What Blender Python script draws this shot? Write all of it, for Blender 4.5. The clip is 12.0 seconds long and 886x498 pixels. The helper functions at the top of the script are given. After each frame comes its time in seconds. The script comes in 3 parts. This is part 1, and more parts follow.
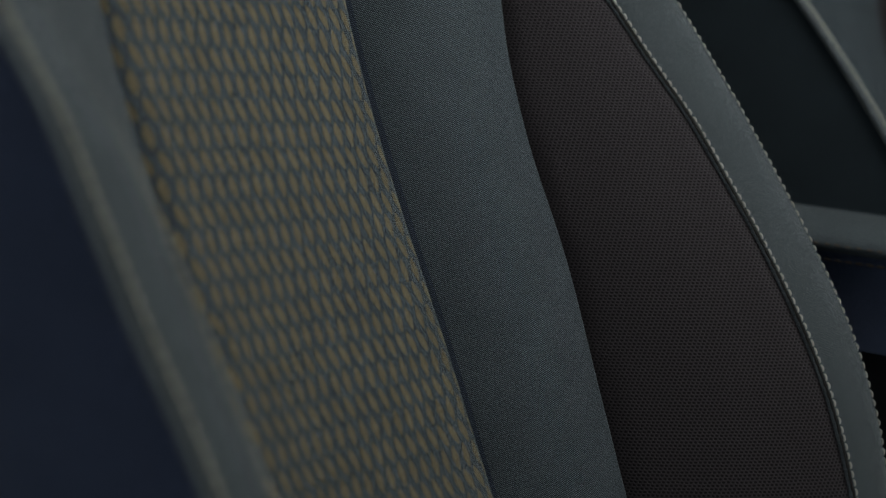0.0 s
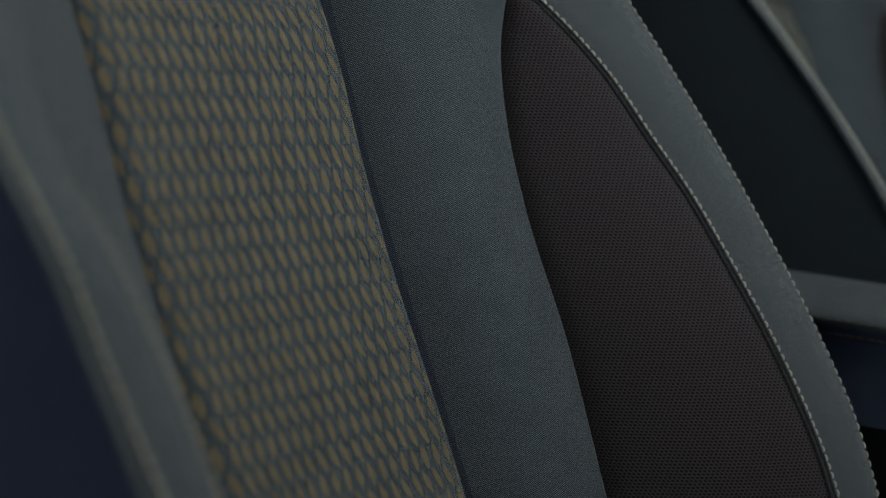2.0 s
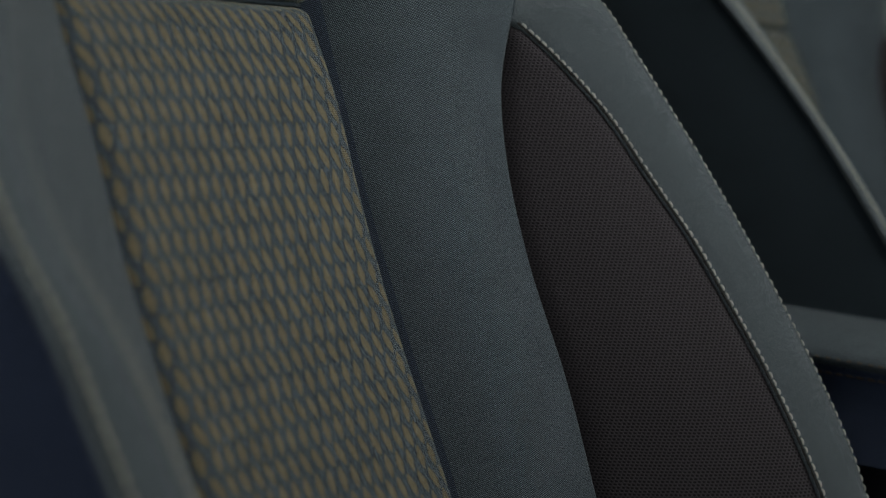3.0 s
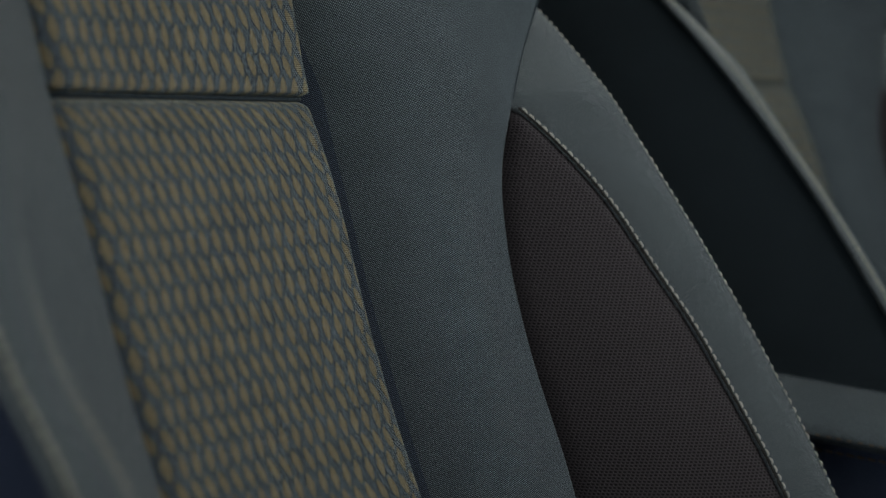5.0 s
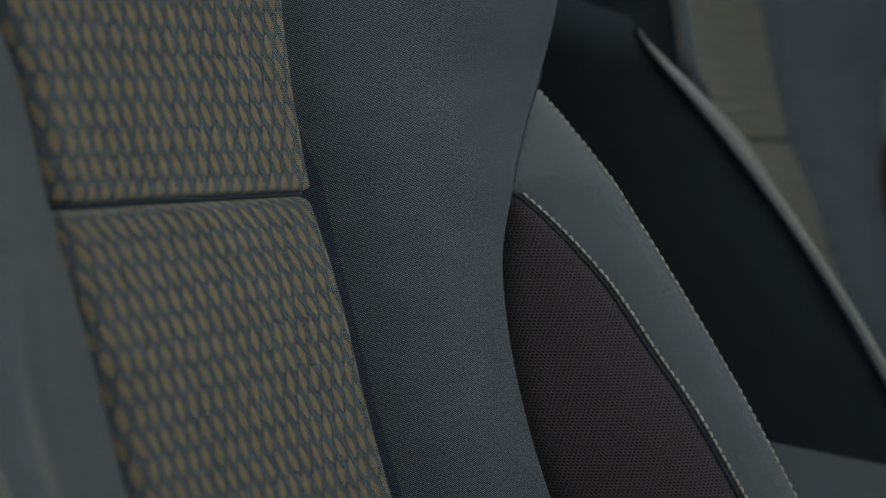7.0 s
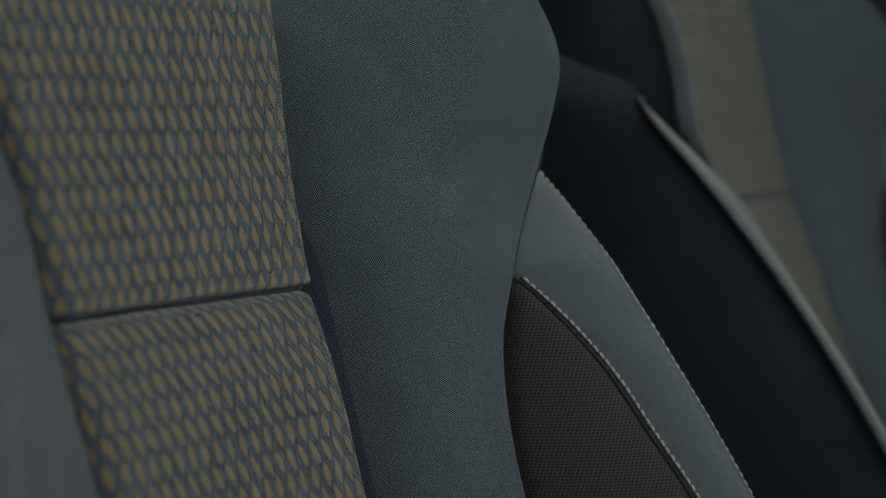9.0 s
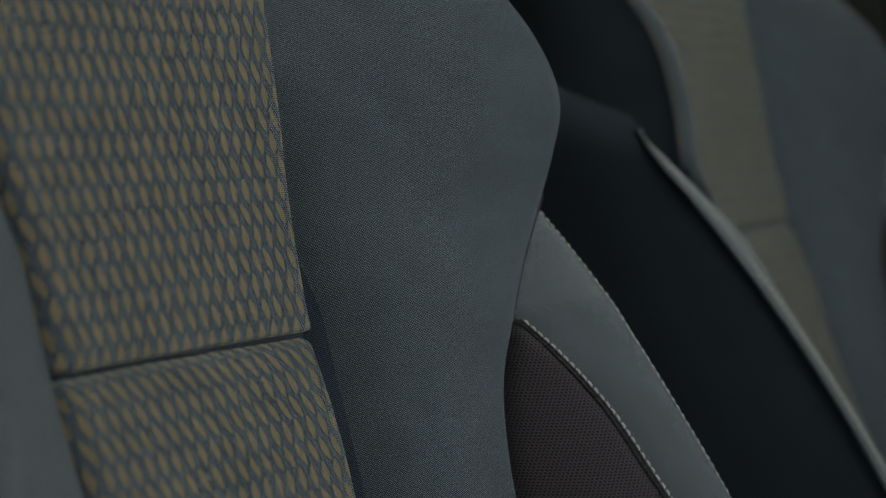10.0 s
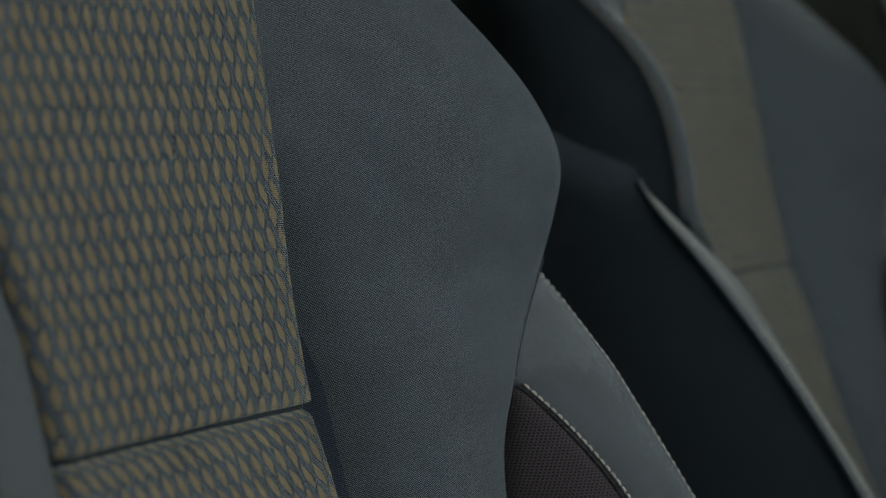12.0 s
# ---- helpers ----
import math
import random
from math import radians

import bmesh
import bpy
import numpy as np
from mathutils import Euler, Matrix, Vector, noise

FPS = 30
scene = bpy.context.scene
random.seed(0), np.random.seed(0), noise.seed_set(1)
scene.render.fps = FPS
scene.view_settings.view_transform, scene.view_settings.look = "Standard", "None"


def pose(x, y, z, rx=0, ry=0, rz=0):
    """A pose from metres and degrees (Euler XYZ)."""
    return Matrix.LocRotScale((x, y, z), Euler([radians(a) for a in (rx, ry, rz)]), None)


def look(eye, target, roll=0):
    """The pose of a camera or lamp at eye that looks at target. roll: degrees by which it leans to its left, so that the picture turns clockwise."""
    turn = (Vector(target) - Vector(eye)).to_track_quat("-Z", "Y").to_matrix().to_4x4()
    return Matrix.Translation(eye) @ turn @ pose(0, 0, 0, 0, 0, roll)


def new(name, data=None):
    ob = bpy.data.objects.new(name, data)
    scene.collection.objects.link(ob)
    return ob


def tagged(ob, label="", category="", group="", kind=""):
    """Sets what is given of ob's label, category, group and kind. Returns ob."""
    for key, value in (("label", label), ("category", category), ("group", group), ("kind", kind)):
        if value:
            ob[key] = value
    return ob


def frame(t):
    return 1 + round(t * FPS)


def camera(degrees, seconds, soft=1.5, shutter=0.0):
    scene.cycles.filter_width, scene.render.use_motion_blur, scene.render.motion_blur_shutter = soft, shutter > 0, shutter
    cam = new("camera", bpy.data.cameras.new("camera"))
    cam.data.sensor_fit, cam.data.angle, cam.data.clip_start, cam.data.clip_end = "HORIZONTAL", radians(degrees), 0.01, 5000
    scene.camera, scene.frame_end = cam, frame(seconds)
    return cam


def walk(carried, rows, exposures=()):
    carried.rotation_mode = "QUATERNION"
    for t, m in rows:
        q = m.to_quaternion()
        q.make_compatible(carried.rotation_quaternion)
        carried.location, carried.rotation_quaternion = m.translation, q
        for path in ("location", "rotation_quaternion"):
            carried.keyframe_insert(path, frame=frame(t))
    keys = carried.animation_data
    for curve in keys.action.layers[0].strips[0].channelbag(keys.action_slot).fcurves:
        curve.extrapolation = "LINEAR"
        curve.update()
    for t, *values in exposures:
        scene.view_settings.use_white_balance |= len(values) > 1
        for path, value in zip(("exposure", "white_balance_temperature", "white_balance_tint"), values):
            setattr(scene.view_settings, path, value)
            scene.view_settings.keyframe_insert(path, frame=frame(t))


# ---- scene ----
# camera: a long lens on a small vertical slider beside the front seats of a car
EYE = 0.60
LENS = 25.25
cam = camera(LENS, 12.0, soft=0.8)
cam.data.dof.use_dof = True
cam.data.dof.focus_distance = 0.955
cam.data.dof.aperture_fstop = 6.0
SPEED = 0.0218
AIM = pose(0, 0, EYE, 90 - 3.7, 0, -62)
# seconds, seconds' worth of even travel along the slider
ROWS = [
    (0.0, 0.0), (0.5, 0.38), (1.0, 0.865), (1.5, 1.37), (2.0, 1.87), (2.5, 2.365), (3.0, 2.87),
    (5.0, 4.87), (5.5, 5.37), (6.0, 5.87), (6.5, 6.37), (7.0, 6.87), (9.0, 8.87), (9.5, 9.37),
    (10.0, 9.87), (10.5, 10.37), (11.0, 10.83), (11.5, 11.17), (12.0, 11.39),
]
walk(cam, [(t, AIM @ pose(-0.00018 * s, SPEED * s, 0)) for t, s in ROWS])

# ---- light ----
world = bpy.data.worlds.new("sky")
scene.world = world
world.use_nodes = True
wn = world.node_tree.nodes
sky = wn.new("ShaderNodeTexSky")
sky.sky_type, sky.sun_disc = "NISHITA", False
sky.sun_elevation, sky.sun_rotation = radians(40), radians(200)
world.node_tree.links.new(sky.outputs[0], wn["Background"].inputs[0])
wn["Background"].inputs[1].default_value = 0.06


def area_lamp(name, where, target, sx, sy, watts, colour):
    lamp = bpy.data.lights.new(name, "AREA")
    lamp.shape, lamp.size, lamp.size_y, lamp.energy, lamp.color = "RECTANGLE", sx, sy, watts, colour
    ob = new(name, lamp)
    ob.matrix_world = look(where, target)
    return ob


DAY = (0.872, 0.962, 0.978)
area_lamp("windscreen_daylight", (0.97, -0.62, EYE + 0.62), (0.90, 0.42, EYE + 0.15), 0.50, 0.5, 11.8, DAY)
# unseen fill lamp added by the closed far wall, behind the seats
area_lamp("rear_side_fill", (2.04, 0.75, EYE + 0.50), (0.90, 0.42, EYE + 0.15), 0.5, 0.3, 8.0, (0.86, 0.98, 0.88))
area_lamp("door_daylight", (-0.57, 0.28, EYE + 0.20), (0.90, 0.42, EYE + 0.15), 0.8, 0.7, 1.2, DAY)

# ---- materials ----


class Nodes:
    def __init__(self, name):
        self.mat = bpy.data.materials.new(name)
        self.mat.use_nodes = True
        self.tree = self.mat.node_tree
        self.bsdf = self.tree.nodes["Principled BSDF"]
        self.bsdf.inputs["Roughness"].default_value = 0.85
        self.uv = self.add("ShaderNodeUVMap").outputs[0]

    def add(self, kind):
        return self.tree.nodes.new(kind)

    def put(self, socket, value):
        if isinstance(value, bpy.types.NodeSocket):
            self.tree.links.new(value, socket)
        else:
            socket.default_value = value

    def math(self, op, a, b=0.0, c=0.0):
        n = self.add("ShaderNodeMath")
        n.operation = op
        for i, v in enumerate((a, b, c)):
            self.put(n.inputs[i], v)
        return n.outputs[0]

    def axes(self, vector=None):
        n = self.add("ShaderNodeSeparateXYZ")
        self.put(n.inputs[0], vector or self.uv)
        return n.outputs[0], n.outputs[1]

    def mapped(self, scale, angle=0.0):
        n = self.add("ShaderNodeMapping")
        self.put(n.inputs[0], self.uv)
        n.inputs["Rotation"].default_value = (0, 0, radians(angle))
        n.inputs["Scale"].default_value = scale
        return n.outputs[0]

    def noise(self, scale, detail=3.0, vector=None):
        n = self.add("ShaderNodeTexNoise")
        self.put(n.inputs["Vector"], vector or self.uv)
        n.inputs["Scale"].default_value, n.inputs["Detail"].default_value = scale, detail
        return n.outputs[0]

    def mix(self, k, a, b):
        n = self.add("ShaderNodeMix")
        n.data_type = "RGBA"
        self.put(n.inputs[0], k)
        self.put(n.inputs[6], a)
        self.put(n.inputs[7], b)
        return n.outputs[2]

    def smooth(self, x, lo, hi, a=0.0, b=1.0):
        n = self.add("ShaderNodeMapRange")
        n.interpolation_type = "SMOOTHSTEP"
        for i, v in enumerate((x, lo, hi, a, b)):
            self.put(n.inputs[i], v)
        return n.outputs[0]

    def wave(self, x, period):
        """0 to 1 along x, in metres."""
        return self.math("MULTIPLY_ADD", self.math("SINE", self.math("MULTIPLY", x, 2 * math.pi / period)), 0.5, 0.5)

    def finish(self, colour, height=None, depth=0.0003, sheen=0.0, nap=0.32, tint=(1, 1, 1, 1)):
        self.put(self.bsdf.inputs["Base Color"], colour)
        self.bsdf.inputs["Sheen Weight"].default_value = sheen
        self.bsdf.inputs["Sheen Roughness"].default_value = nap
        self.bsdf.inputs["Sheen Tint"].default_value = tint
        self.bsdf.inputs["Specular IOR Level"].default_value = 0.25
        if height is not None:
            n = self.add("ShaderNodeBump")
            n.inputs["Strength"].default_value, n.inputs["Distance"].default_value = 1.0, depth
            self.put(n.inputs["Height"], height)
            self.put(self.bsdf.inputs["Normal"], n.outputs[0])
        return self.mat


def weave_height(n, period, angle=0.0, ratio=1.0):
    """Over-and-under threads: a chequer of small bumps, a little uneven."""
    x, y = n.axes(n.mapped((1, 1, 1), angle))
    wob = n.math("MULTIPLY", n.noise(0.35 / period, 3.0), period * 0.55)
    a = n.math("SINE", n.math("MULTIPLY", n.math("ADD", x, wob), 2 * math.pi / period))
    b = n.math("SINE", n.math("MULTIPLY", n.math("ADD", y, wob), 2 * math.pi / (period * ratio)))
    return n.math("MULTIPLY_ADD", n.math("MULTIPLY", a, b), 0.5, 0.5)


def cloth(name, low, high, period, angle=0.0, ratio=1.0, depth=0.00015, sheen=0.5, nap=0.32, mottling=0.06):
    n = Nodes(name)
    h = weave_height(n, period, angle, ratio)
    fibre = n.smooth(n.noise(2000.0, 2.0), 0.3, 0.7)
    fleck = n.smooth(n.noise(1000.0, 3.0), 0.3, 0.7)
    knot = n.smooth(h, 0.42, 0.80)
    k = n.math("ADD", n.math("MULTIPLY", knot, n.math("MULTIPLY_ADD", fleck, 0.40, 0.40)), n.math("MULTIPLY_ADD", fibre, 0.16, n.math("MULTIPLY", fleck, 0.06)))
    col = n.mix(k, (*low, 1), (*high, 1))
    blot = n.smooth(n.noise(38.0, 4.0), 0.3, 0.7, 1 - mottling, 1 + mottling)
    m = n.add("ShaderNodeVectorMath")
    m.operation = "SCALE"
    n.put(m.inputs[0], col)
    n.put(m.inputs["Scale"], blot)
    return n.finish(m.outputs[0], n.math("ADD", h, n.math("MULTIPLY", fibre, 0.5)), depth, sheen, nap)


def leaf_cloth(name):
    """Tan leaf-shaped dashes in staggered rows, woven thread by thread into a ground of blue-grey knots."""
    n = Nodes(name)
    px, py = 0.0092, 0.0108
    tx, ty = px / 10, py / 12
    x, y = n.axes()
    wob = n.math("MULTIPLY", n.math("SUBTRACT", n.noise(60.0, 2.0), 0.5), 0.0016)
    x, y = n.math("ADD", x, wob), n.math("ADD", y, wob)
    column, row = n.math("FLOOR", n.math("DIVIDE", x, tx)), n.math("FLOOR", n.math("DIVIDE", y, ty))
    gx, gy = n.math("MULTIPLY", n.math("ADD", column, 0.5), tx), n.math("MULTIPLY", n.math("ADD", row, 0.5), ty)

    def dashes(ox, oy, tilt, fat):
        v = n.math("SUBTRACT", n.math("FRACT", n.math("DIVIDE", n.math("ADD", gy, oy), 2 * py)), 0.5)
        u = n.math("ADD", n.math("DIVIDE", n.math("ADD", gx, ox), px), n.math("MULTIPLY", v, tilt))
        u = n.math("SUBTRACT", n.math("FRACT", u), 0.5)
        far = n.math("ABSOLUTE", n.math("MULTIPLY", v, 3.55))
        half = n.math("SUBTRACT", fat, n.math("MULTIPLY", n.math("POWER", far, 1.7), fat))
        return n.math("SUBTRACT", half, n.math("ABSOLUTE", u))

    inside = n.math("MAXIMUM", dashes(0, 0, 0.06, 0.27), dashes(px / 2, py, 0.70, 0.27))
    ragged = n.math("MULTIPLY", n.math("SUBTRACT", n.noise(900.0, 1.0), 0.5), 0.10)
    leaf = n.smooth(n.math("ADD", inside, ragged), -0.035, 0.035)
    # leaf: horizontal ribs, notched where each thread dives, coloured dark brown between
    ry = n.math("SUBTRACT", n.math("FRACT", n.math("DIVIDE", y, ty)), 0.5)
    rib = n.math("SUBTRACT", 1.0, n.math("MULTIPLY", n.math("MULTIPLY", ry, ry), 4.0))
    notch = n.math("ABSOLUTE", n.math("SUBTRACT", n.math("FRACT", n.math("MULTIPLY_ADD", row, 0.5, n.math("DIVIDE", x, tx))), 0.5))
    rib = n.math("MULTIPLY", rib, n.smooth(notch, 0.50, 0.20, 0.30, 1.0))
    # ground: knots in slanting rows, coloured near-black in the gaps
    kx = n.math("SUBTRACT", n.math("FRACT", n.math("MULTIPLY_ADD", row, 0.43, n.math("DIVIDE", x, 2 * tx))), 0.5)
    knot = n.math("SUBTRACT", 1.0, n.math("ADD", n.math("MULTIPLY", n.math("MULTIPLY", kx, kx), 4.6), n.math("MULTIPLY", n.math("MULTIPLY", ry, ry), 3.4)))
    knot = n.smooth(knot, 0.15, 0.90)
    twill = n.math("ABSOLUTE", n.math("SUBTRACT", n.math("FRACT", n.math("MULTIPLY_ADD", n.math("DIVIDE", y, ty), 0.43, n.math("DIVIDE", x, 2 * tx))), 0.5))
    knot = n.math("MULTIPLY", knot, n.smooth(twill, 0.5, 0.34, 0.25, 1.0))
    fuzz = n.noise(1800.0, 2.0)
    tone = n.smooth(n.noise(45.0, 3.0), 0.3, 0.7, 0.86, 1.0)
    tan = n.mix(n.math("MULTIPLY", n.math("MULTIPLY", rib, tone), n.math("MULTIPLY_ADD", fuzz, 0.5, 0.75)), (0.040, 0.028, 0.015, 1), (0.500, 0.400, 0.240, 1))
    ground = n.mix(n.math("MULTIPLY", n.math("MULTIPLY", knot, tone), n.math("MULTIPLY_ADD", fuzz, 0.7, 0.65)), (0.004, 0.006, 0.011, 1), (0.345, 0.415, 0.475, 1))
    height = n.math("ADD", n.math("MULTIPLY", leaf, n.math("MULTIPLY_ADD", rib, 0.35, 0.15)),
                    n.math("MULTIPLY", n.math("SUBTRACT", 1.0, leaf), n.math("MULTIPLY", knot, 0.6)))
    # the ground is darkened in a narrow rim round each leaf
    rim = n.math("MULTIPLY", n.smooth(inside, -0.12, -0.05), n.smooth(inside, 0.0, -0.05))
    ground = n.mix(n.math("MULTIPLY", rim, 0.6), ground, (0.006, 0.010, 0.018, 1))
    return n.finish(n.mix(leaf, ground, tan), height, 0.0006, 0.6, 0.18, (0.92, 1.0, 0.86, 1))


def mesh_cloth(name):
    """Coarse brown-black spacer mesh with rows of small holes."""
    n = Nodes(name)
    x, y = n.axes()
    wob = n.math("MULTIPLY", n.math("SUBTRACT", n.noise(180.0, 2.0), 0.5), 0.0008)
    v = n.math("DIVIDE", n.math("ADD", y, wob), 0.0017)
    u = n.math("MULTIPLY_ADD", n.math("FLOOR", v), 0.5, n.math("DIVIDE", n.math("ADD", x, wob), 0.0023))
    fu, fv = n.math("SUBTRACT", n.math("FRACT", u), 0.5), n.math("SUBTRACT", n.math("FRACT", v), 0.5)
    far = n.math("ADD", n.math("MULTIPLY", fu, fu), n.math("MULTIPLY", fv, fv))
    holes = n.smooth(far, 0.05, 0.17)
    fuzz = n.noise(1200.0, 2.0)
    col = n.mix(n.math("MULTIPLY", holes, n.math("MULTIPLY_ADD", fuzz, 0.5, 0.6)), (0.027, 0.022, 0.023, 1), (0.081, 0.066, 0.070, 1))
    return n.finish(col, holes, 0.0004, 0.05)


def moulded(name, colour, rough=0.6, grain=900.0, depth=0.0002):
    n = Nodes(name)
    g = n.noise(grain, 3.0)
    n.bsdf.inputs["Roughness"].default_value = rough
    dark = tuple(c * 0.75 for c in colour)
    return n.finish(n.mix(n.smooth(n.noise(20.0, 4.0), 0.3, 0.7), (*dark, 1), (*colour, 1)), g, depth)


def thread_mat(name, colour):
    n = Nodes(name)
    x, y = n.axes()
    twist = n.wave(n.math("ADD", x, y), 0.0009)
    dark = tuple(c * 0.68 for c in colour)
    return n.finish(n.mix(twist, (*dark, 1), (*colour, 1)), twist, 0.0002, 0.1)


GREY = cloth("slate_grey_cloth", (0.010, 0.014, 0.021), (0.288, 0.330, 0.350), 0.0014, 20.0, 0.75, 0.0003, 0.12)
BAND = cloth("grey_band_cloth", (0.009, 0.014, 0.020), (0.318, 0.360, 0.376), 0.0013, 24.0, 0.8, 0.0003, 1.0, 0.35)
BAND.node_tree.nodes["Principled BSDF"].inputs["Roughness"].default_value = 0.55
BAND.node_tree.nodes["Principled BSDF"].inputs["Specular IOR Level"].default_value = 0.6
NAVY = cloth("navy_side_cloth", (0.007, 0.012, 0.025), (0.205, 0.250, 0.400), 0.0016, 30.0, 0.8, 0.00025)
# grey side cloth darkened and blued, standing in for shade in the groove
FOLD_SHADE = cloth("groove_shade_cloth", (0.008, 0.013, 0.024), (0.165, 0.200, 0.262), 0.0014, 20.0, 0.8, 0.0003)
# navy side cloth recoloured dull and dark for the far seat's dimmer light
SHADE_CLOTH = cloth("shade_dark_cloth", (0.005, 0.009, 0.012), (0.102, 0.130, 0.152), 0.0016, 30.0, 0.8, 0.00025, 0.12)
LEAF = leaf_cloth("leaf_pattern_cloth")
MESH = mesh_cloth("brown_black_mesh")
SHELL = moulded("black_moulded_plastic", (0.02, 0.021, 0.022), 0.5)
TRIM = moulded("dark_trim_plastic", (0.06, 0.06, 0.057), 0.6)
CARPET = cloth("black_carpet", (0.006, 0.006, 0.006), (0.03, 0.03, 0.03), 0.004)
FRAME = moulded("pale_grey_trim", (0.32, 0.33, 0.30), 0.5)
# ceiling out of view, coloured pale to bounce light onto the dark sides
BOUNCE_CEILING = moulded("pale_bounce_cloth", (0.48, 0.48, 0.44), 0.9)
PILLAR = moulded("black_pillar_trim", (0.022, 0.022, 0.019), 0.8)
THREAD = thread_mat("beige_thread", (0.88, 0.83, 0.74))
GOLD_THREAD = thread_mat("pale_gold_thread", (0.95, 0.88, 0.70))
BROWN_THREAD = thread_mat("brown_thread", (0.20, 0.15, 0.11))
WELT = cloth("dark_welt", (0.026, 0.024, 0.023), (0.15, 0.135, 0.125), 0.0012)

# ---- building helpers ----


def curve_of(table):
    """A smooth line through (z, value) stations."""
    zs = np.array([a for a, _ in table])
    vs = np.array([b for _, b in table])
    slope = np.gradient(vs, zs)

    def at(z):
        i = int(np.clip(np.searchsorted(zs, z) - 1, 0, len(zs) - 2))
        h = zs[i + 1] - zs[i]
        s = min(max((z - zs[i]) / h, 0.0), 1.0)
        return ((2 * s**3 - 3 * s**2 + 1) * vs[i] + (s**3 - 2 * s**2 + s) * h * slope[i]
                + (3 * s**2 - 2 * s**3) * vs[i + 1] + (s**3 - s**2) * h * slope[i + 1])
    return at


def part(name, bm, material, parent=None, label=""):
    me = bpy.data.meshes.new(name)
    bm.to_mesh(me)
    bm.free()
    me.materials.append(material)
    for p in me.polygons:
        p.use_smooth = True
    ob = new(name, me)
    if parent:
        ob.parent = parent
    return tagged(ob, label)


def sheet(rows):
    """A skin through rows of points (right-handed outward), with a UV in metres."""
    bm = bmesh.new()
    uv = bm.loops.layers.uv.new("UVMap")
    grid, coords = [], []
    along = 0.0
    for j, row in enumerate(rows):
        mid = len(row) // 2
        if j:
            along += (Vector(row[mid]) - Vector(rows[j - 1][mid])).length
        grid.append([bm.verts.new(p) for p in row])
        d = [0.0]
        for a, b in zip(row, row[1:]):
            d.append(d[-1] + (Vector(b) - Vector(a)).length)
        coords.append([(q - d[mid] + 0.5, along) for q in d])
    for j in range(len(rows) - 1):
        for i in range(len(rows[0]) - 1):
            ids = ((j, i), (j, i + 1), (j + 1, i + 1), (j + 1, i))
            vs = [grid[a][b] for a, b in ids]
            if len({v.co.to_tuple(6) for v in vs}) < 4:
                vs2, ids2 = [], []
                for v, k in zip(vs, ids):
                    if all((v.co - o.co).length > 1e-6 for o in vs2):
                        vs2.append(v)
                        ids2.append(k)
                vs, ids = vs2, ids2
            if len(vs) < 3:
                continue
            f = bm.faces.new(vs)
            for loop, (a, b) in zip(f.loops, ids):
                loop[uv].uv = coords[a][b]
    return bm


def box(lo, hi, bevel=0.0, segments=2):
    bm = bmesh.new()
    bmesh.ops.create_cube(bm, size=1)
    for v in bm.verts:
        v.co = Vector([lo[i] + (hi[i] - lo[i]) * (v.co[i] + 0.5) for i in range(3)])
    if bevel:
        bmesh.ops.bevel(bm, geom=bm.edges[:], offset=bevel, segments=segments, affect="EDGES", profile=0.5)
    uv = bm.loops.layers.uv.new("UVMap")
    for f in bm.faces:
        n = f.normal
        for loop in f.loops:
            c = loop.vert.co
            loop[uv].uv = (c.y, c.z) if abs(n.x) > 0.7 else ((c.x, c.z) if abs(n.y) > 0.7 else (c.x, c.y))
    return bm


def tube(points, radius, sides=8, scallop=0.0, pitch=0.006):
    rows = []
    pts = [Vector(p) for p in points]
    gone = 0.0
    for i, p in enumerate(pts):
        gone += (p - pts[max(i - 1, 0)]).length
        r = radius + scallop * (abs(math.sin(math.pi * gone / pitch)) - 0.6)
        t = (pts[min(i + 1, len(pts) - 1)] - pts[max(i - 1, 0)]).normalized()
        a = t.cross(Vector((0.3, 0.2, 1))).normalized()
        b = t.cross(a)
        rows.append([tuple(p + r * (math.cos(2 * math.pi * k / sides) * a + math.sin(2 * math.pi * k / sides) * b)) for k in range(sides + 1)])
    return sheet(rows)


def stitch_mesh(thread, length=0.0044, thick=0.00046):
    """One thread stitch, sunk at both ends, along z with its top towards -y."""
    rows = []
    for i in range(9):
        s = i / 8
        z = (s - 0.5) * length
        lift = 0.0008 * math.sin(math.pi * s) ** 0.7 - 0.0005
        r = thick * (1 + 0.35 * math.sin(math.pi * s))
        rows.append([(r * 1.25 * math.cos(2 * math.pi * k / 6), -lift + r * math.sin(2 * math.pi * k / 6), z) for k in range(7)])
    bm = sheet(rows)
    me = bpy.data.meshes.new("stitch")
    bm.to_mesh(me)
    bm.free()
    me.materials.append(thread)
    for p in me.polygons:
        p.use_smooth = True
    return me


STITCH = stitch_mesh(THREAD)
SHORT_STITCH = stitch_mesh(THREAD, 0.0037, 0.00044)
BROWN_STITCH = stitch_mesh(BROWN_THREAD)
THIN_STITCH = stitch_mesh(GOLD_THREAD, 0.0043, 0.00047)
PALE_STITCH = stitch_mesh(THREAD, 0.0038, 0.00038)


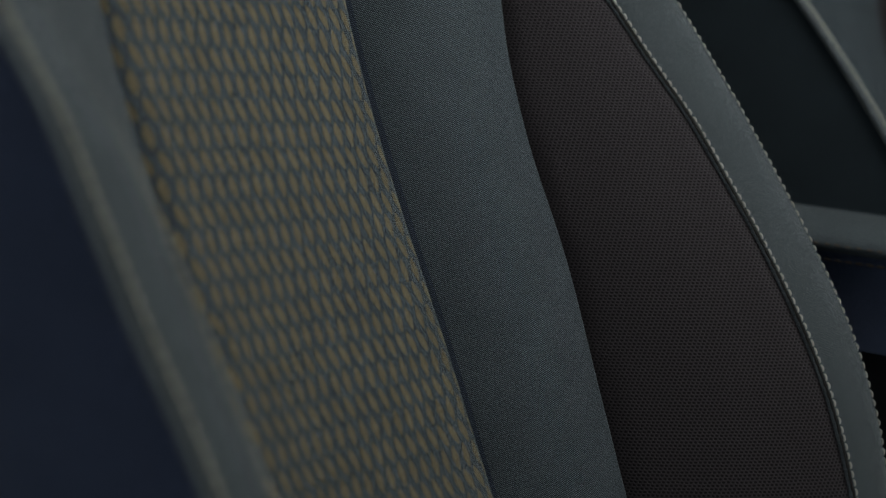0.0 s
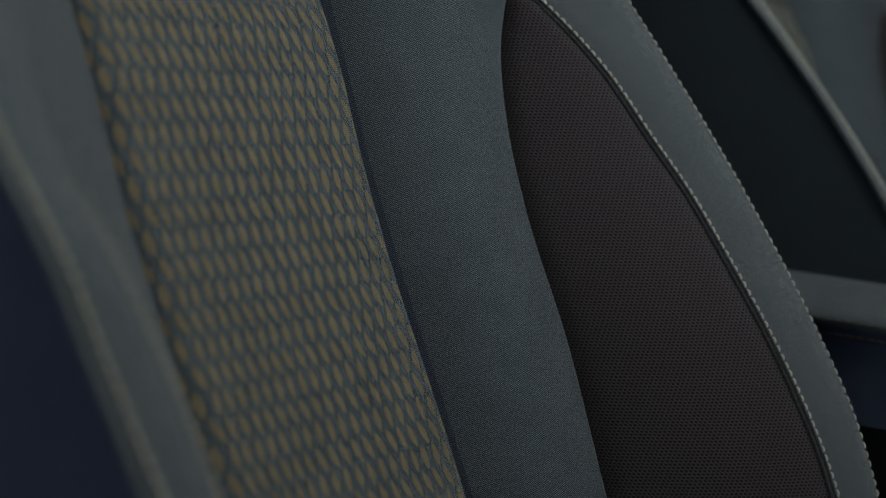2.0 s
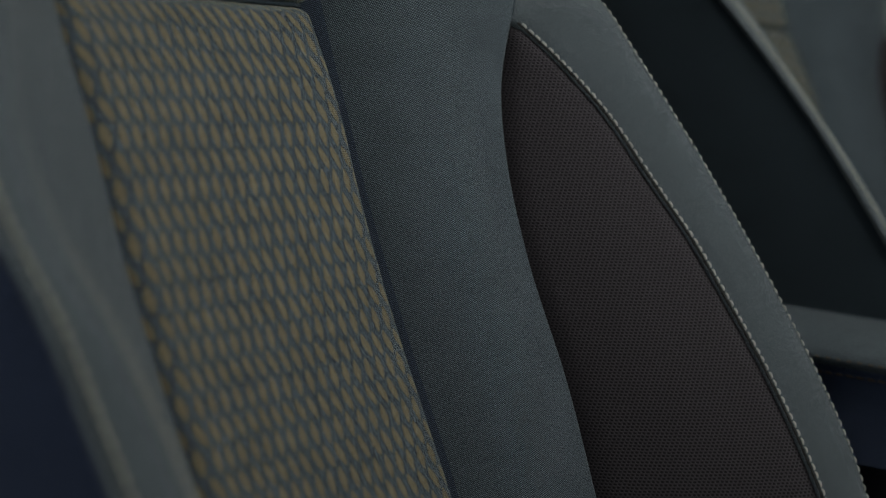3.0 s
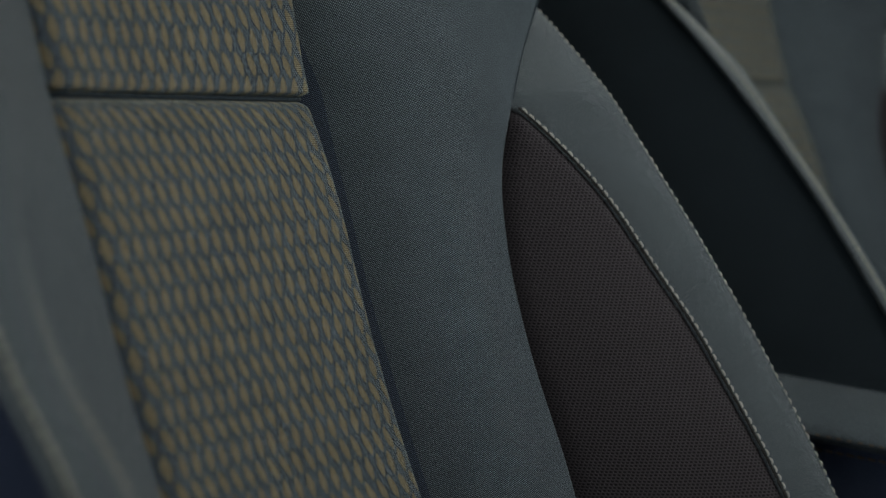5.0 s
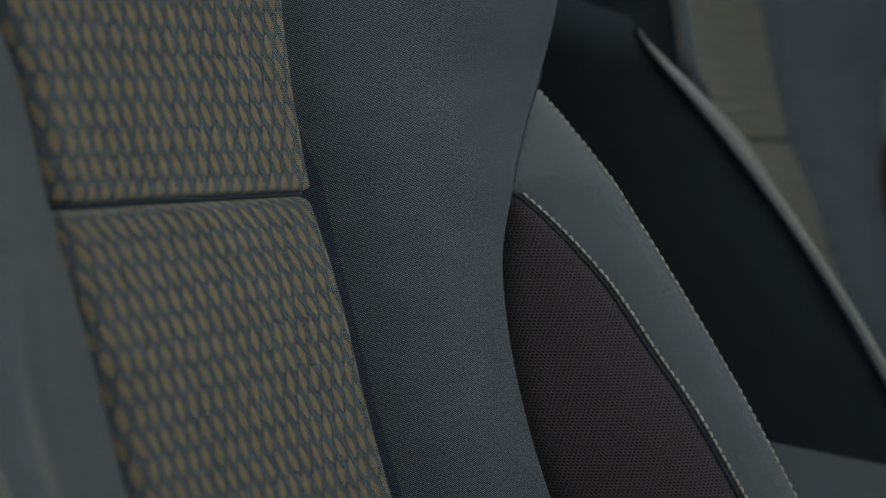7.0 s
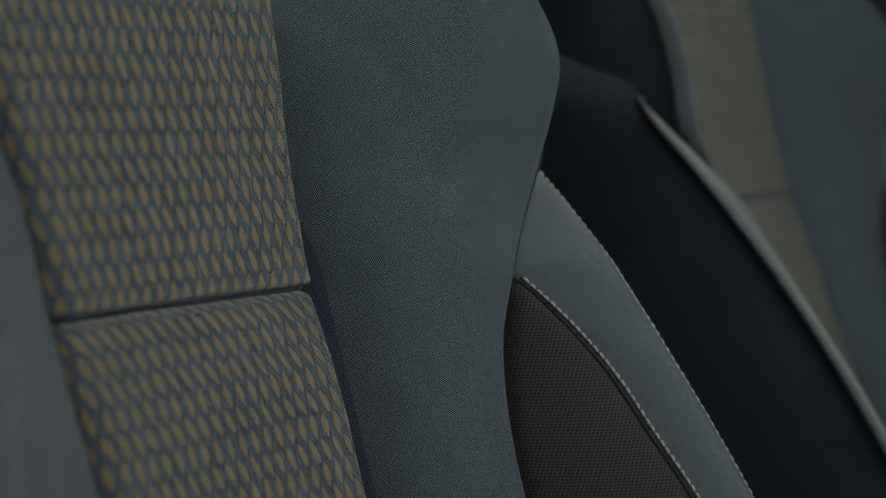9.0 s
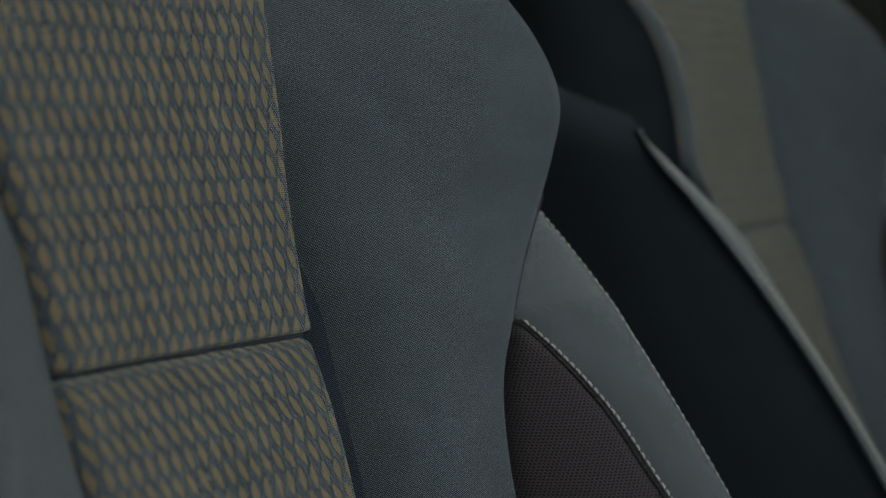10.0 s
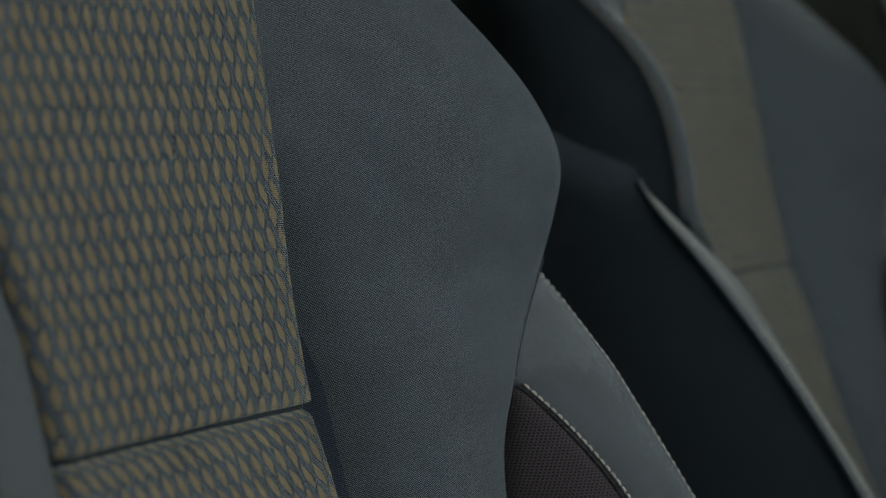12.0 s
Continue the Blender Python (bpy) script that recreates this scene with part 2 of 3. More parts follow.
def sew(line, outward, parent, pitch=0.0060, mesh=STITCH):
    """Stitches one by one along a line of points; outward(i) gives the cloth's normal."""
    pts = [Vector(p) for p in line]
    d = [0.0]
    for a, b in zip(pts, pts[1:]):
        d.append(d[-1] + (b - a).length)
    count = int(d[-1] / pitch)
    for k in range(count):
        s = (k + 0.5) * pitch + random.uniform(-0.0002, 0.0002)
        i = int(np.clip(np.searchsorted(d, s) - 1, 0, len(pts) - 2))
        f = (s - d[i]) / (d[i + 1] - d[i])
        p = pts[i].lerp(pts[i + 1], f)
        zax = (pts[i + 1] - pts[i]).normalized()
        nrm = Vector(outward(i)).normalized()
        xax = (-nrm).cross(zax).normalized()
        yax = zax.cross(xax)
        m = Matrix((xax, yax, zax)).transposed() @ Euler((0, random.uniform(-0.05, 0.05) + 0.10, 0)).to_matrix()
        ob = new("stitch", mesh)
        ob.parent = parent
        ob.matrix_local = Matrix.Translation(p) @ m.to_4x4()


# ---- the front seats ----
# x runs across the seat from its middle, y to the back of the car, z up from the slider's foot
SEAT_X = 0.725
SEAM_Z = 0.116
A_W = curve_of([(-0.30, 0.345), (-0.169, 0.392), (-0.10, 0.417), (-0.03, 0.443), (0.012, 0.457), (0.069, 0.473), (0.116, 0.489), (0.173, 0.501), (0.218, 0.507), (0.304, 0.521), (0.44, 0.548)])
B_U = curve_of([(-0.30, 0.180), (-0.188, 0.180), (-0.07, 0.183), (-0.005, 0.185), (0.043, 0.190), (0.083, 0.194), (0.117, 0.198), (0.135, 0.208), (0.172, 0.232), (0.20, 0.230), (0.223, 0.227), (0.261, 0.216), (0.287, 0.209), (0.311, 0.205), (0.36, 0.195), (0.44, 0.17)])
B_W = curve_of([(-0.30, 0.345), (-0.188, 0.377), (-0.137, 0.392), (-0.07, 0.412), (-0.005, 0.436), (0.043, 0.450), (0.083, 0.455), (0.117, 0.451), (0.135, 0.4525), (0.172, 0.453), (0.20, 0.444), (0.223, 0.439), (0.261, 0.4505), (0.287, 0.4700), (0.311, 0.493), (0.36, 0.54), (0.44, 0.60)])
C_U = curve_of([(-0.30, 0.243), (-0.19, 0.243), (-0.135, 0.241), (-0.075, 0.239), (-0.02, 0.2375), (0.0, 0.236), (0.03, 0.232), (0.072, 0.222), (0.099, 0.209), (0.117, 0.198)])
C_W = curve_of([(-0.30, 0.262), (-0.19, 0.280), (-0.135, 0.2945), (-0.075, 0.3215), (-0.02, 0.3535), (0.0, 0.3655), (0.03, 0.3862), (0.072, 0.4140), (0.099, 0.436), (0.117, 0.453)])
D_U = curve_of([(-0.30, 0.275), (-0.195, 0.275), (-0.102, 0.273), (-0.032, 0.271), (0.03, 0.267), (0.088, 0.263), (0.136, 0.261), (0.17, 0.260), (0.20, 0.258)])
D_W = curve_of([(-0.30, 0.268), (-0.195, 0.274), (-0.142, 0.282), (-0.11, 0.292), (-0.08, 0.3055), (-0.032, 0.3295), (0.03, 0.365), (0.088, 0.404), (0.136, 0.440), (0.17, 0.468), (0.20, 0.492)])
# the door-side wing stands a little further back
LB_W = curve_of([(-0.30, 0.345), (-0.188, 0.377), (-0.137, 0.392), (-0.07, 0.412), (-0.005, 0.436), (0.043, 0.450), (0.083, 0.455), (0.117, 0.451), (0.14, 0.447), (0.172, 0.445), (0.21, 0.450), (0.247, 0.463), (0.285, 0.490), (0.307, 0.512), (0.36, 0.555), (0.44, 0.60)])
# the door-side bolster of the first seat is pressed back by use
LC_U = curve_of([(-0.30, 0.218), (-0.113, 0.225), (-0.066, 0.229), (-0.04, 0.233), (-0.014, 0.236), (0.03, 0.235), (0.065, 0.2255), (0.09, 0.213), (0.117, 0.198)])
LC_W = curve_of([(-0.30, 0.272), (-0.20, 0.297), (-0.113, 0.3285), (-0.066, 0.3482), (-0.04, 0.358), (0.001, 0.379), (0.03, 0.401), (0.065, 0.4225), (0.09, 0.437), (0.117, 0.451)])
LD_U = curve_of([(-0.30, 0.2545), (-0.19, 0.2545), (-0.087, 0.261), (-0.057, 0.265), (-0.028, 0.2685), (0.003, 0.271), (0.088, 0.265), (0.136, 0.262), (0.17, 0.260), (0.20, 0.258)])
LD_W = curve_of([(-0.30, 0.269), (-0.20, 0.292), (-0.107, 0.325), (-0.057, 0.3467), (-0.028, 0.3583), (0.003, 0.3718), (0.035, 0.3932), (0.10, 0.4265), (0.136, 0.4465), (0.17, 0.468), (0.20, 0.494)])
RIGHT = (C_U, C_W, D_U, lambda z: D_W(z) + 0.0044, 0.36, 1.3, 0.72)
FLATTER = (C_U, C_W, D_U, D_W, 0.19, 1.0, 0.92)
PRESSED = (LC_U, LC_W, LD_U, LD_W, 0.30, 1.0, 0.93)
TIP, LOW, TOP, LOBE = 0.117, -0.28, 0.42, 0.190
AR = 0.069


def wing_w(sign):
    return B_W if sign > 0 else LB_W


def steps(lo, hi, size=0.004):
    k = max(2, int(round((hi - lo) / size)))
    return [lo + (hi - lo) * i / k for i in range(k + 1)]


LIP = curve_of([(-0.30, -0.114), (-0.16, -0.119), (-0.087, -0.1228), (-0.03, -0.1252), (0.03, -0.1272), (0.08, -0.1290), (0.12, -0.1288), (0.143, -0.1302), (0.165, -0.1333), (0.185, -0.1400), (0.21, -0.146), (0.26, -0.150), (0.44, -0.152)])


def insert_left(z, wide=0.0):
    """The insert's visible left edge, where the cheek's lip stands over it."""
    return max(LIP(z) - wide * min(1.0, max(0.0, (z - 0.02) / 0.08)), 0.022 - B_U(z))


def ripple(u, z, size):
    """Slight slackness of the stretched cloth."""
    return size * noise.noise((u * 26, z * 15, 3.7)) + 0.4 * size * noise.noise((u * 70, z * 45, 9.1))


def insert_rows(lo, hi, wide=0.0):
    rows = []
    upper = lo == SEAM_Z
    for z in (steps(lo, lo + 0.02, 0.0008) + steps(lo + 0.02, hi, 0.004)[1:] if upper else steps(lo, hi - 0.02, 0.004) + steps(hi - 0.02, hi, 0.0008)[1:]):
        end = abs(z - SEAM_Z)
        if upper:
            pillow = -0.0060 + 0.004 - math.sqrt(0.004 ** 2 - max(0.0, 0.004 - end) ** 2)
        else:
            pillow = -0.0050 + 0.0022 * math.exp(-end / 0.008) + 0.0025 - math.sqrt(0.0025 ** 2 - max(0.0, 0.0025 - end) ** 2)
        pillow += 0.0060 * math.exp(-(end / (0.0018 if upper else 0.0023)) ** 2)
        left = insert_left(z, wide) + 0.0075
        row = []
        for i in range(65):
            s = i / 64
            u = left + (AR - left) * s ** 1.25
            edge_l, edge_r = max(u - left, 0.0), max(AR - u, 0.0)
            roll = 0.015 - math.sqrt(0.015 ** 2 - max(0.0, 0.015 - edge_l) ** 2) + (0.02 if i == 0 else 0.0) + 0.012 * math.exp(-(edge_r / 0.004) ** 1.5)
            bulge = 0.0030 * math.sin(math.pi * s)
            row.append((u, A_W(z) + pillow + 0.004 + bulge + roll + ripple(u, z, 0.0007), z))
        rows.append(row)
    return rows


def pulled(bm, size, reach):
    """The cloth's weave is dragged aside towards the cross seam."""
    uv = bm.loops.layers.uv["UVMap"]
    for f in bm.faces:
        for loop in f.loops:
            loop[uv].uv.x += size * math.exp(-abs(loop.vert.co.z - SEAM_Z) / reach)
    return bm


def side_rows(sign, wide=0.0, strip=False):
    """The wide cloth cheek between the insert and the mesh; above the waist it rolls round the wing."""
    rows = []
    for z in steps(LOW, TOP, 0.004):
        bu, bw = B_U(z), wing_w(sign)(z)
        thin = min(1.0, wide / 0.046) * min(1.0, max(0.0, (z - 0.12) / 0.04)) if sign < 0 else 0.0
        bw += 0.0075 * thin
        aw = A_W(z)
        wing = min(max((z - 0.125) / 0.05, 0.0), 1.0)
        wing = wing * wing * (3 - 2 * wing)
        row = []
        if sign > 0:
            high = min(1.0, max(0.0, (z - 0.12) / 0.12))
            inner = AR - 0.002
            high *= 0.6 if wide else 1.0
            deep, reach = 0.078 - 0.074 * high, 0.024 - 0.012 * high
            fold = (0.0272 - 0.0260 * high) / (bu - inner)
            for i in range(17 if strip else 33):
                s = fold * i / 16 if strip else fold + (1 - fold) * i / 32
                u = inner + (bu - inner) * s
                w = aw + (bw - aw) * s ** 1.15 + deep * math.exp(-((u - inner) / reach) ** 1.2)
                w -= 0.009 * math.sin(math.pi * s ** (1.0 + 0.5 * wing)) * (1 - 0.85 * wing)
                row.append((u, w + ripple(u, z, 0.0008) * math.sin(math.pi * s), z))
        else:
            # a folded lip stands over the insert
            inner, top = -insert_left(z, wide), aw - 0.004
            row += [(-inner - du, top + dw, z) for du, dw in ((0.006, 0.028), (0.0012, 0.008), (0.0, 0.0035), (0.0006, 0.0012))]
            for i in range(33):
                s = i / 32
                u = inner + 0.0018 + (bu - inner - 0.0018) * s
                w = top + (bw - top) * s ** 1.2 - 0.002 * math.sin(math.pi * s) * (1 - 0.85 * wing)
                row.append((-u, w + ripple(-u, z, 0.0008) * math.sin(math.pi * s), z))
        for i in range(1, 1 if strip else 9):
            a = math.pi / 2 * i / 8
            r = 0.006 + (0.012 if sign > 0 else 0.008 - 0.006 * thin) * wing
            row.append((sign * (bu + r * 0.5 * math.sin(a) * wing), bw + r * (1 - math.cos(a)) + 0.004 * i / 8, z))
        rows.append(row if sign > 0 else row[::-1])
    return rows


def band_line(z, tables, sign=1):
    """Inner and outer edge of the bolster's band at a height, as (x, y)."""
    c_u, c_w, d_u, d_w = tables[:4]
    inner = Vector((c_u(z), c_w(z)))
    if z > TIP:
        inner = Vector((B_U(z) - 0.003, wing_w(sign)(z) + 0.004 + 0.25 * (z - TIP)))
        inner.y += (0.016 if sign < 0 else 0.006) * min(1.0, (z - TIP) / 0.03)
        over = min(1.0, max(0.0, (z - 0.155) / (LOBE - 0.155)))
        inner = inner.lerp(Vector((d_u(z) - 0.002, d_w(z) + 0.001)), over)
    shrink = 0.06 * max(0.0, (z - LOBE + 0.03) / 0.06) ** 2.5
    inner.x = min(inner.x, d_u(z) - 0.002 - shrink)
    return inner, Vector((d_u(z) - 0.001 - shrink, d_w(z)))


def mesh_rows(sign, tables):
    rows = []
    for z in steps(LOW, TIP, 0.004):
        b = Vector((B_U(z), wing_w(sign)(z)))
        c, d = band_line(z, tables, sign)
        c = c - (d - c).normalized() * 0.001
        row = []
        for i in range(17):
            s = i / 16
            p = b.lerp(c, s)
            dip = 0.006 * math.exp(-(s * (c - b).length / 0.004) ** 1.5) + 0.0018 * math.exp(-((1 - s) * (c - b).length / 0.003) ** 1.5)
            bulge = 0.07 * (c - b).length * math.sin(math.pi * s)
            row.append((sign * (p.x - 0.6 * bulge + 0.3 * dip), p.y - 0.5 * bulge + dip, z))
        rows.append(row if sign > 0 else row[::-1])
    return rows


def band_ends(z, tables, sign):
    c, b = band_line(z, tables, sign)
    a = c - (b - c).normalized() * (0.0014 if z < TIP else 0.0)
    return a, b, max((b - a).length, 1e-4)


def band_point(z, s, tables, sign):
    """A point of the padded band, from its inner (0) to its outer edge (1)."""
    a, b, gap = band_ends(z, tables, sign)
    p = a.lerp(b, s)
    puff = tables[4] * gap * max(0.0, math.sin(math.pi * min(s, 1.0) ** tables[5])) ** 0.8
    edge = 0.003 * math.exp(-(s * gap / 0.003) ** 1.5)
    crease = 0.0010 * math.exp(-((gap * s - 0.004) / 0.0012) ** 2) + 0.0008 * math.exp(-((gap * (1 - s) - 0.0005) / 0.0015) ** 2)
    return (sign * p.x, p.y - puff + edge + crease + ripple(sign * p.x, z, 0.0008) * math.sin(math.pi * s), z)


def band_rows(sign, tables):
    rows = []
    for z in steps(LOW, LOBE, 0.004):
        a, b, gap = band_ends(z, tables, sign)
        row = [(sign * (a.x - 0.0005), a.y + 0.006, z)]
        row += [band_point(z, i / 24, tables, sign) for i in range(25)]
        for i in range(1, 8):
            q = i / 7
            row.append((sign * (b.x + 0.0022 * math.sin(q * math.pi)), b.y + 0.0034 * q, z))
        row.append((sign * (b.x - 0.004), b.y + 0.0065, z))
        rows.append(row if sign > 0 else row[::-1])
    return rows


def outer_rows(sign, tables, full=1.0):
    """The dark outer side of the lower bolster; its shoulder rolls in behind the wing, higher towards the back."""
    rows = []
    for z in steps(LOW, LOBE + 0.085, 0.005):
        e = band_line(min(z, LOBE), tables, sign)[1]
        base = max(0.0, (min(z, LOBE) - LOBE + 0.03) / 0.06)
        w0 = e.y + 0.0036 + max(0.0, z - LOBE) * 0.9
        w1 = A_W(z) + 0.13
        row = []
        for i in range(25):
            s = i / 24
            over = min(1.4, max(0.0, (z - LOBE + 0.03 - 0.07 * s) / 0.06))
            u0 = e.x - 0.001 + 0.06 * (base ** 2.5 - over ** 2.5)
            swell = full * 0.012 * math.sin(math.pi * min(s * 1.3, 1.0))
            tuck = -0.0015 * math.exp(-s * (w1 - w0) / 0.003)
            row.append((sign * (u0 + swell + tuck - full * 0.035 * s ** 3), w0 + (w1 - w0) * s, z))
        rows.append(row if sign > 0 else row[::-1])
    return rows


def wing_rows(sign):
    rows = []
    for z in steps(TIP, TOP, 0.006):
        u0, w0 = B_U(z) + 0.003, wing_w(sign)(z) + (0.014 if sign > 0 else 0.015)
        w1 = A_W(z) + 0.13
        row = []
        for i in range(17):
            s = i / 16
            row.append((sign * (u0 + 0.004 * math.sin(math.pi * s) - 0.035 * s ** 3), w0 + (w1 - w0) * s, z))
        rows.append(row if sign > 0 else row[::-1])
    return rows


def back_rows():
    rows = []
    for z in steps(LOW, TOP, 0.01):
        u1 = B_U(z) - 0.032 + (0.075 if z < LOBE else 0.0) * min(1.0, (LOBE - z) / 0.05)
        w1 = A_W(z) + 0.13
        rows.append([(u1 - 2 * u1 * i / 20, w1 + 0.03 * math.sin(math.pi * i / 20), z) for i in range(21)])
    return rows


def cap_bm():
    """The rounded top that closes the backrest above the wings."""
    rows = []
    for k in range(9):
        a = math.pi / 2 * k / 8
        z = TOP + 0.05 * math.sin(a)
        q = math.cos(a)
        mid = A_W(TOP) + 0.065
        ring = []
        for i in range(41):
            th = 2 * math.pi * i / 40
            ring.append((0.185 * math.cos(th) * (0.75 + 0.25 * q) * max(q, 0.02), mid + 0.075 * math.sin(th) * max(q, 0.02), z))
        rows.append(ring)
    return sheet(rows)


def cushion_bm():
    """The seat cushion with its raised sides, below the backrest."""
    rows = []
    for y in steps(-0.22, 0.40, 0.02):
        front = min(1.0, max(0.0, (y + 0.22) / 0.06))
        drop = 0.035 * (1 - math.sqrt(1 - (1 - front) ** 2))
        row = [(-0.26, y, -0.36)]
        for i in range(25):
            u = -0.27 + 0.54 * i / 24
            side = max(0.0, (abs(u) - 0.15) / 0.12)
            row.append((u, y, -0.245 + 0.025 * math.sin(math.pi * min(side, 1.0)) - 0.02 * max(0.0, side - 0.8) - drop))
        row.append((0.26, y, -0.36))
        rows.append(row)
    return sheet(rows)


def car_seat(label, left, outer_cloth, outer_label, wide=0.0):
    seat = tagged(new("car_seat"), label, "car seat", "front seats")
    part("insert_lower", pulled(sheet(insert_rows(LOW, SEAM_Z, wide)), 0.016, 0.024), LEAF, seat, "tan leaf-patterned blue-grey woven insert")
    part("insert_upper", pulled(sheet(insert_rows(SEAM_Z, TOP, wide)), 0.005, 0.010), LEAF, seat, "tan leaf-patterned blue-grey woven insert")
    # a dark cord added in the cross groove to draw the gap's shade
    groove = insert_rows(SEAM_Z, TOP, wide)[0][1:]
    part("cross_seam_shade", tube([(x, y - 0.0036, z) for x, y, z in groove], 0.0011, 8), SHADE_CLOTH, seat, "dark cord standing in for the shade in the cross seam")
    for sign, tables in ((1, RIGHT), (-1, left)):
        if sign > 0:
            part("side_panel", sheet(side_rows(sign, wide)), GREY, seat, "slate grey cloth side panel")
            # the panel's inner edge, recoloured to paint the shade of the groove
            part("groove_shade_strip", sheet(side_rows(sign, wide, True)), FOLD_SHADE, seat, "strip of the side panel coloured dark blue for the groove shade")
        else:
            # paler, shinier band cloth stands in for the stronger light on this cheek
            part("side_panel", sheet(side_rows(sign, wide)), BAND, seat, "side panel in paler cloth for its stronger light, with a folded lip")
        part("mesh_panel", sheet(mesh_rows(sign, tables)), MESH, seat, "brown-black mesh panel")
        band = part("bolster_band", sheet(band_rows(sign, tables)), BAND, seat, "grey cloth band with beige stitching")
        part("outer_side", sheet(outer_rows(sign, tables, 0.2 if wide else 1.0)), outer_cloth, seat, outer_label)
        wing = part("wing_side", sheet(wing_rows(sign)), outer_cloth, seat, "dark cloth outer side of the wing")
        sew([(sign * (B_U(z) + 0.0062), wing_w(sign)(z) + 0.016, z) for z in steps(0.17, TOP - 0.02, 0.006)], lambda i: (sign, -0.2, 0), wing, 0.0055, BROWN_STITCH if wide else THIN_STITCH)
        if sign > 0:
            # dark tube paints the shade of the groove where wing meets band
            part("seam", tube([((B_U(z) + 0.0004 + 0.0016 * min(1.0, max(0.0, (z - 0.125) / 0.05))), B_W(z) + 0.0006, z) for z in steps(TIP, 0.176, 0.003)], 0.0009, 8), SHADE_CLOTH, seat, "dark cord standing in for the shade of the wing groove")
        inner_line, outer_line = [], []
        for z in steps(LOW + 0.01, LOBE - 0.004, 0.004):
            a, b = band_line(z, tables, sign)
            if z < TIP - 0.002:
                inner_line.append((sign * (a.x - 0.0002), a.y - 0.0008, z))
            x, y, _ = band_point(z, tables[6], tables, sign)
            outer_line.append((x + sign * 0.0002, y - 0.0003, z))
        fine = [tuple(Vector(p).lerp(Vector(q), k / 4)) for p, q in zip(inner_line, inner_line[1:]) for k in range(4)]
        if sign > 0:
            part("piping", tube([(x - sign * 0.0007, y + 0.0002, z) for x, y, z in fine], 0.0008, 10, 0.0004), WELT, band, "scalloped folded cloth edge")
            sew([(x - sign * 0.0003, y - 0.0013, z) for x, y, z in inner_line], lambda i: (-0.5 * sign, -1, 0.3), band, 0.0046, SHORT_STITCH)
        else:
            sew([(x + 0.0020, y - 0.0014, z) for x, y, z in inner_line], lambda i: (0.2, -1, 0.3), band, 0.0057, THIN_STITCH)
        sew(outer_line, lambda i: (0.6 * sign, -1, 0.3), band, 0.0050 if sign > 0 else 0.0057, PALE_STITCH if sign > 0 else THIN_STITCH)
    part("back_panel", sheet(back_rows()), SHELL, seat, "black moulded back panel")
    part("top_roll", cap_bm(), GREY, seat)
    part("cushion", cushion_bm(), GREY, seat)
    part("seat_base", box((-0.22, -0.16, -EYE + 0.03), (0.22, 0.40, -0.34), 0.02), SHELL, seat, "black plastic seat base")
    for x in (-0.2, 0.2):
        part("rail", box((x - 0.02, -0.25, -EYE), (x + 0.02, 0.45, -EYE + 0.035), 0.004), SHELL, seat)
    return seat


seat = car_seat("front car seat in slate grey cloth with tan leaf-patterned insert", PRESSED, NAVY, "dark navy coarse cloth outer side")
seat.location = (SEAT_X, 0, EYE)
far_seat = car_seat("second front car seat in grey cloth beyond the armrest", FLATTER, SHADE_CLOTH, "navy coarse cloth outer side, coloured darker for the shade between the seats", 0.046)
far_seat.location = (SEAT_X + 0.741, 0.012, EYE + 0.021)
# its backrest leans back a little more
for ob in far_seat.children:
    if not ob.name.startswith(("cushion", "seat_base", "rail")):
        ob.matrix_local = pose(0, 0.47, 0.10) @ pose(0, 0, 0, -4, 0, 0) @ pose(0, -0.47, -0.10)

# ---- armrest between the seats, sloping down to the front ----
arm = tagged(new("armrest"), "padded grey centre armrest with navy sides and beige stitching", "armrest")
arm.matrix_world = pose(1.06, 0.32, EYE - 0.066, 6.5, 0, 0)


def lid_rows():
    rows = []
    for y in steps(-0.34, 0.14, 0.01):
        end = min(1.0, (y + 0.34) / 0.03)
        drop = 0.02 * (1 - math.sqrt(max(0.0, 1 - (1 - end) ** 2)))
        row = [(-0.001, y, -0.006), (-0.003, y, -0.003)]
        for i in range(21):
            s = i / 20
            row.append((-0.002 + 0.142 * s, y, 0.021 * math.sin(math.pi * (0.06 + 0.84 * s)) ** 0.45 - 0.010 - drop))
        row.append((0.142, y, -0.02))
        rows.append(row[::-1])
    return rows


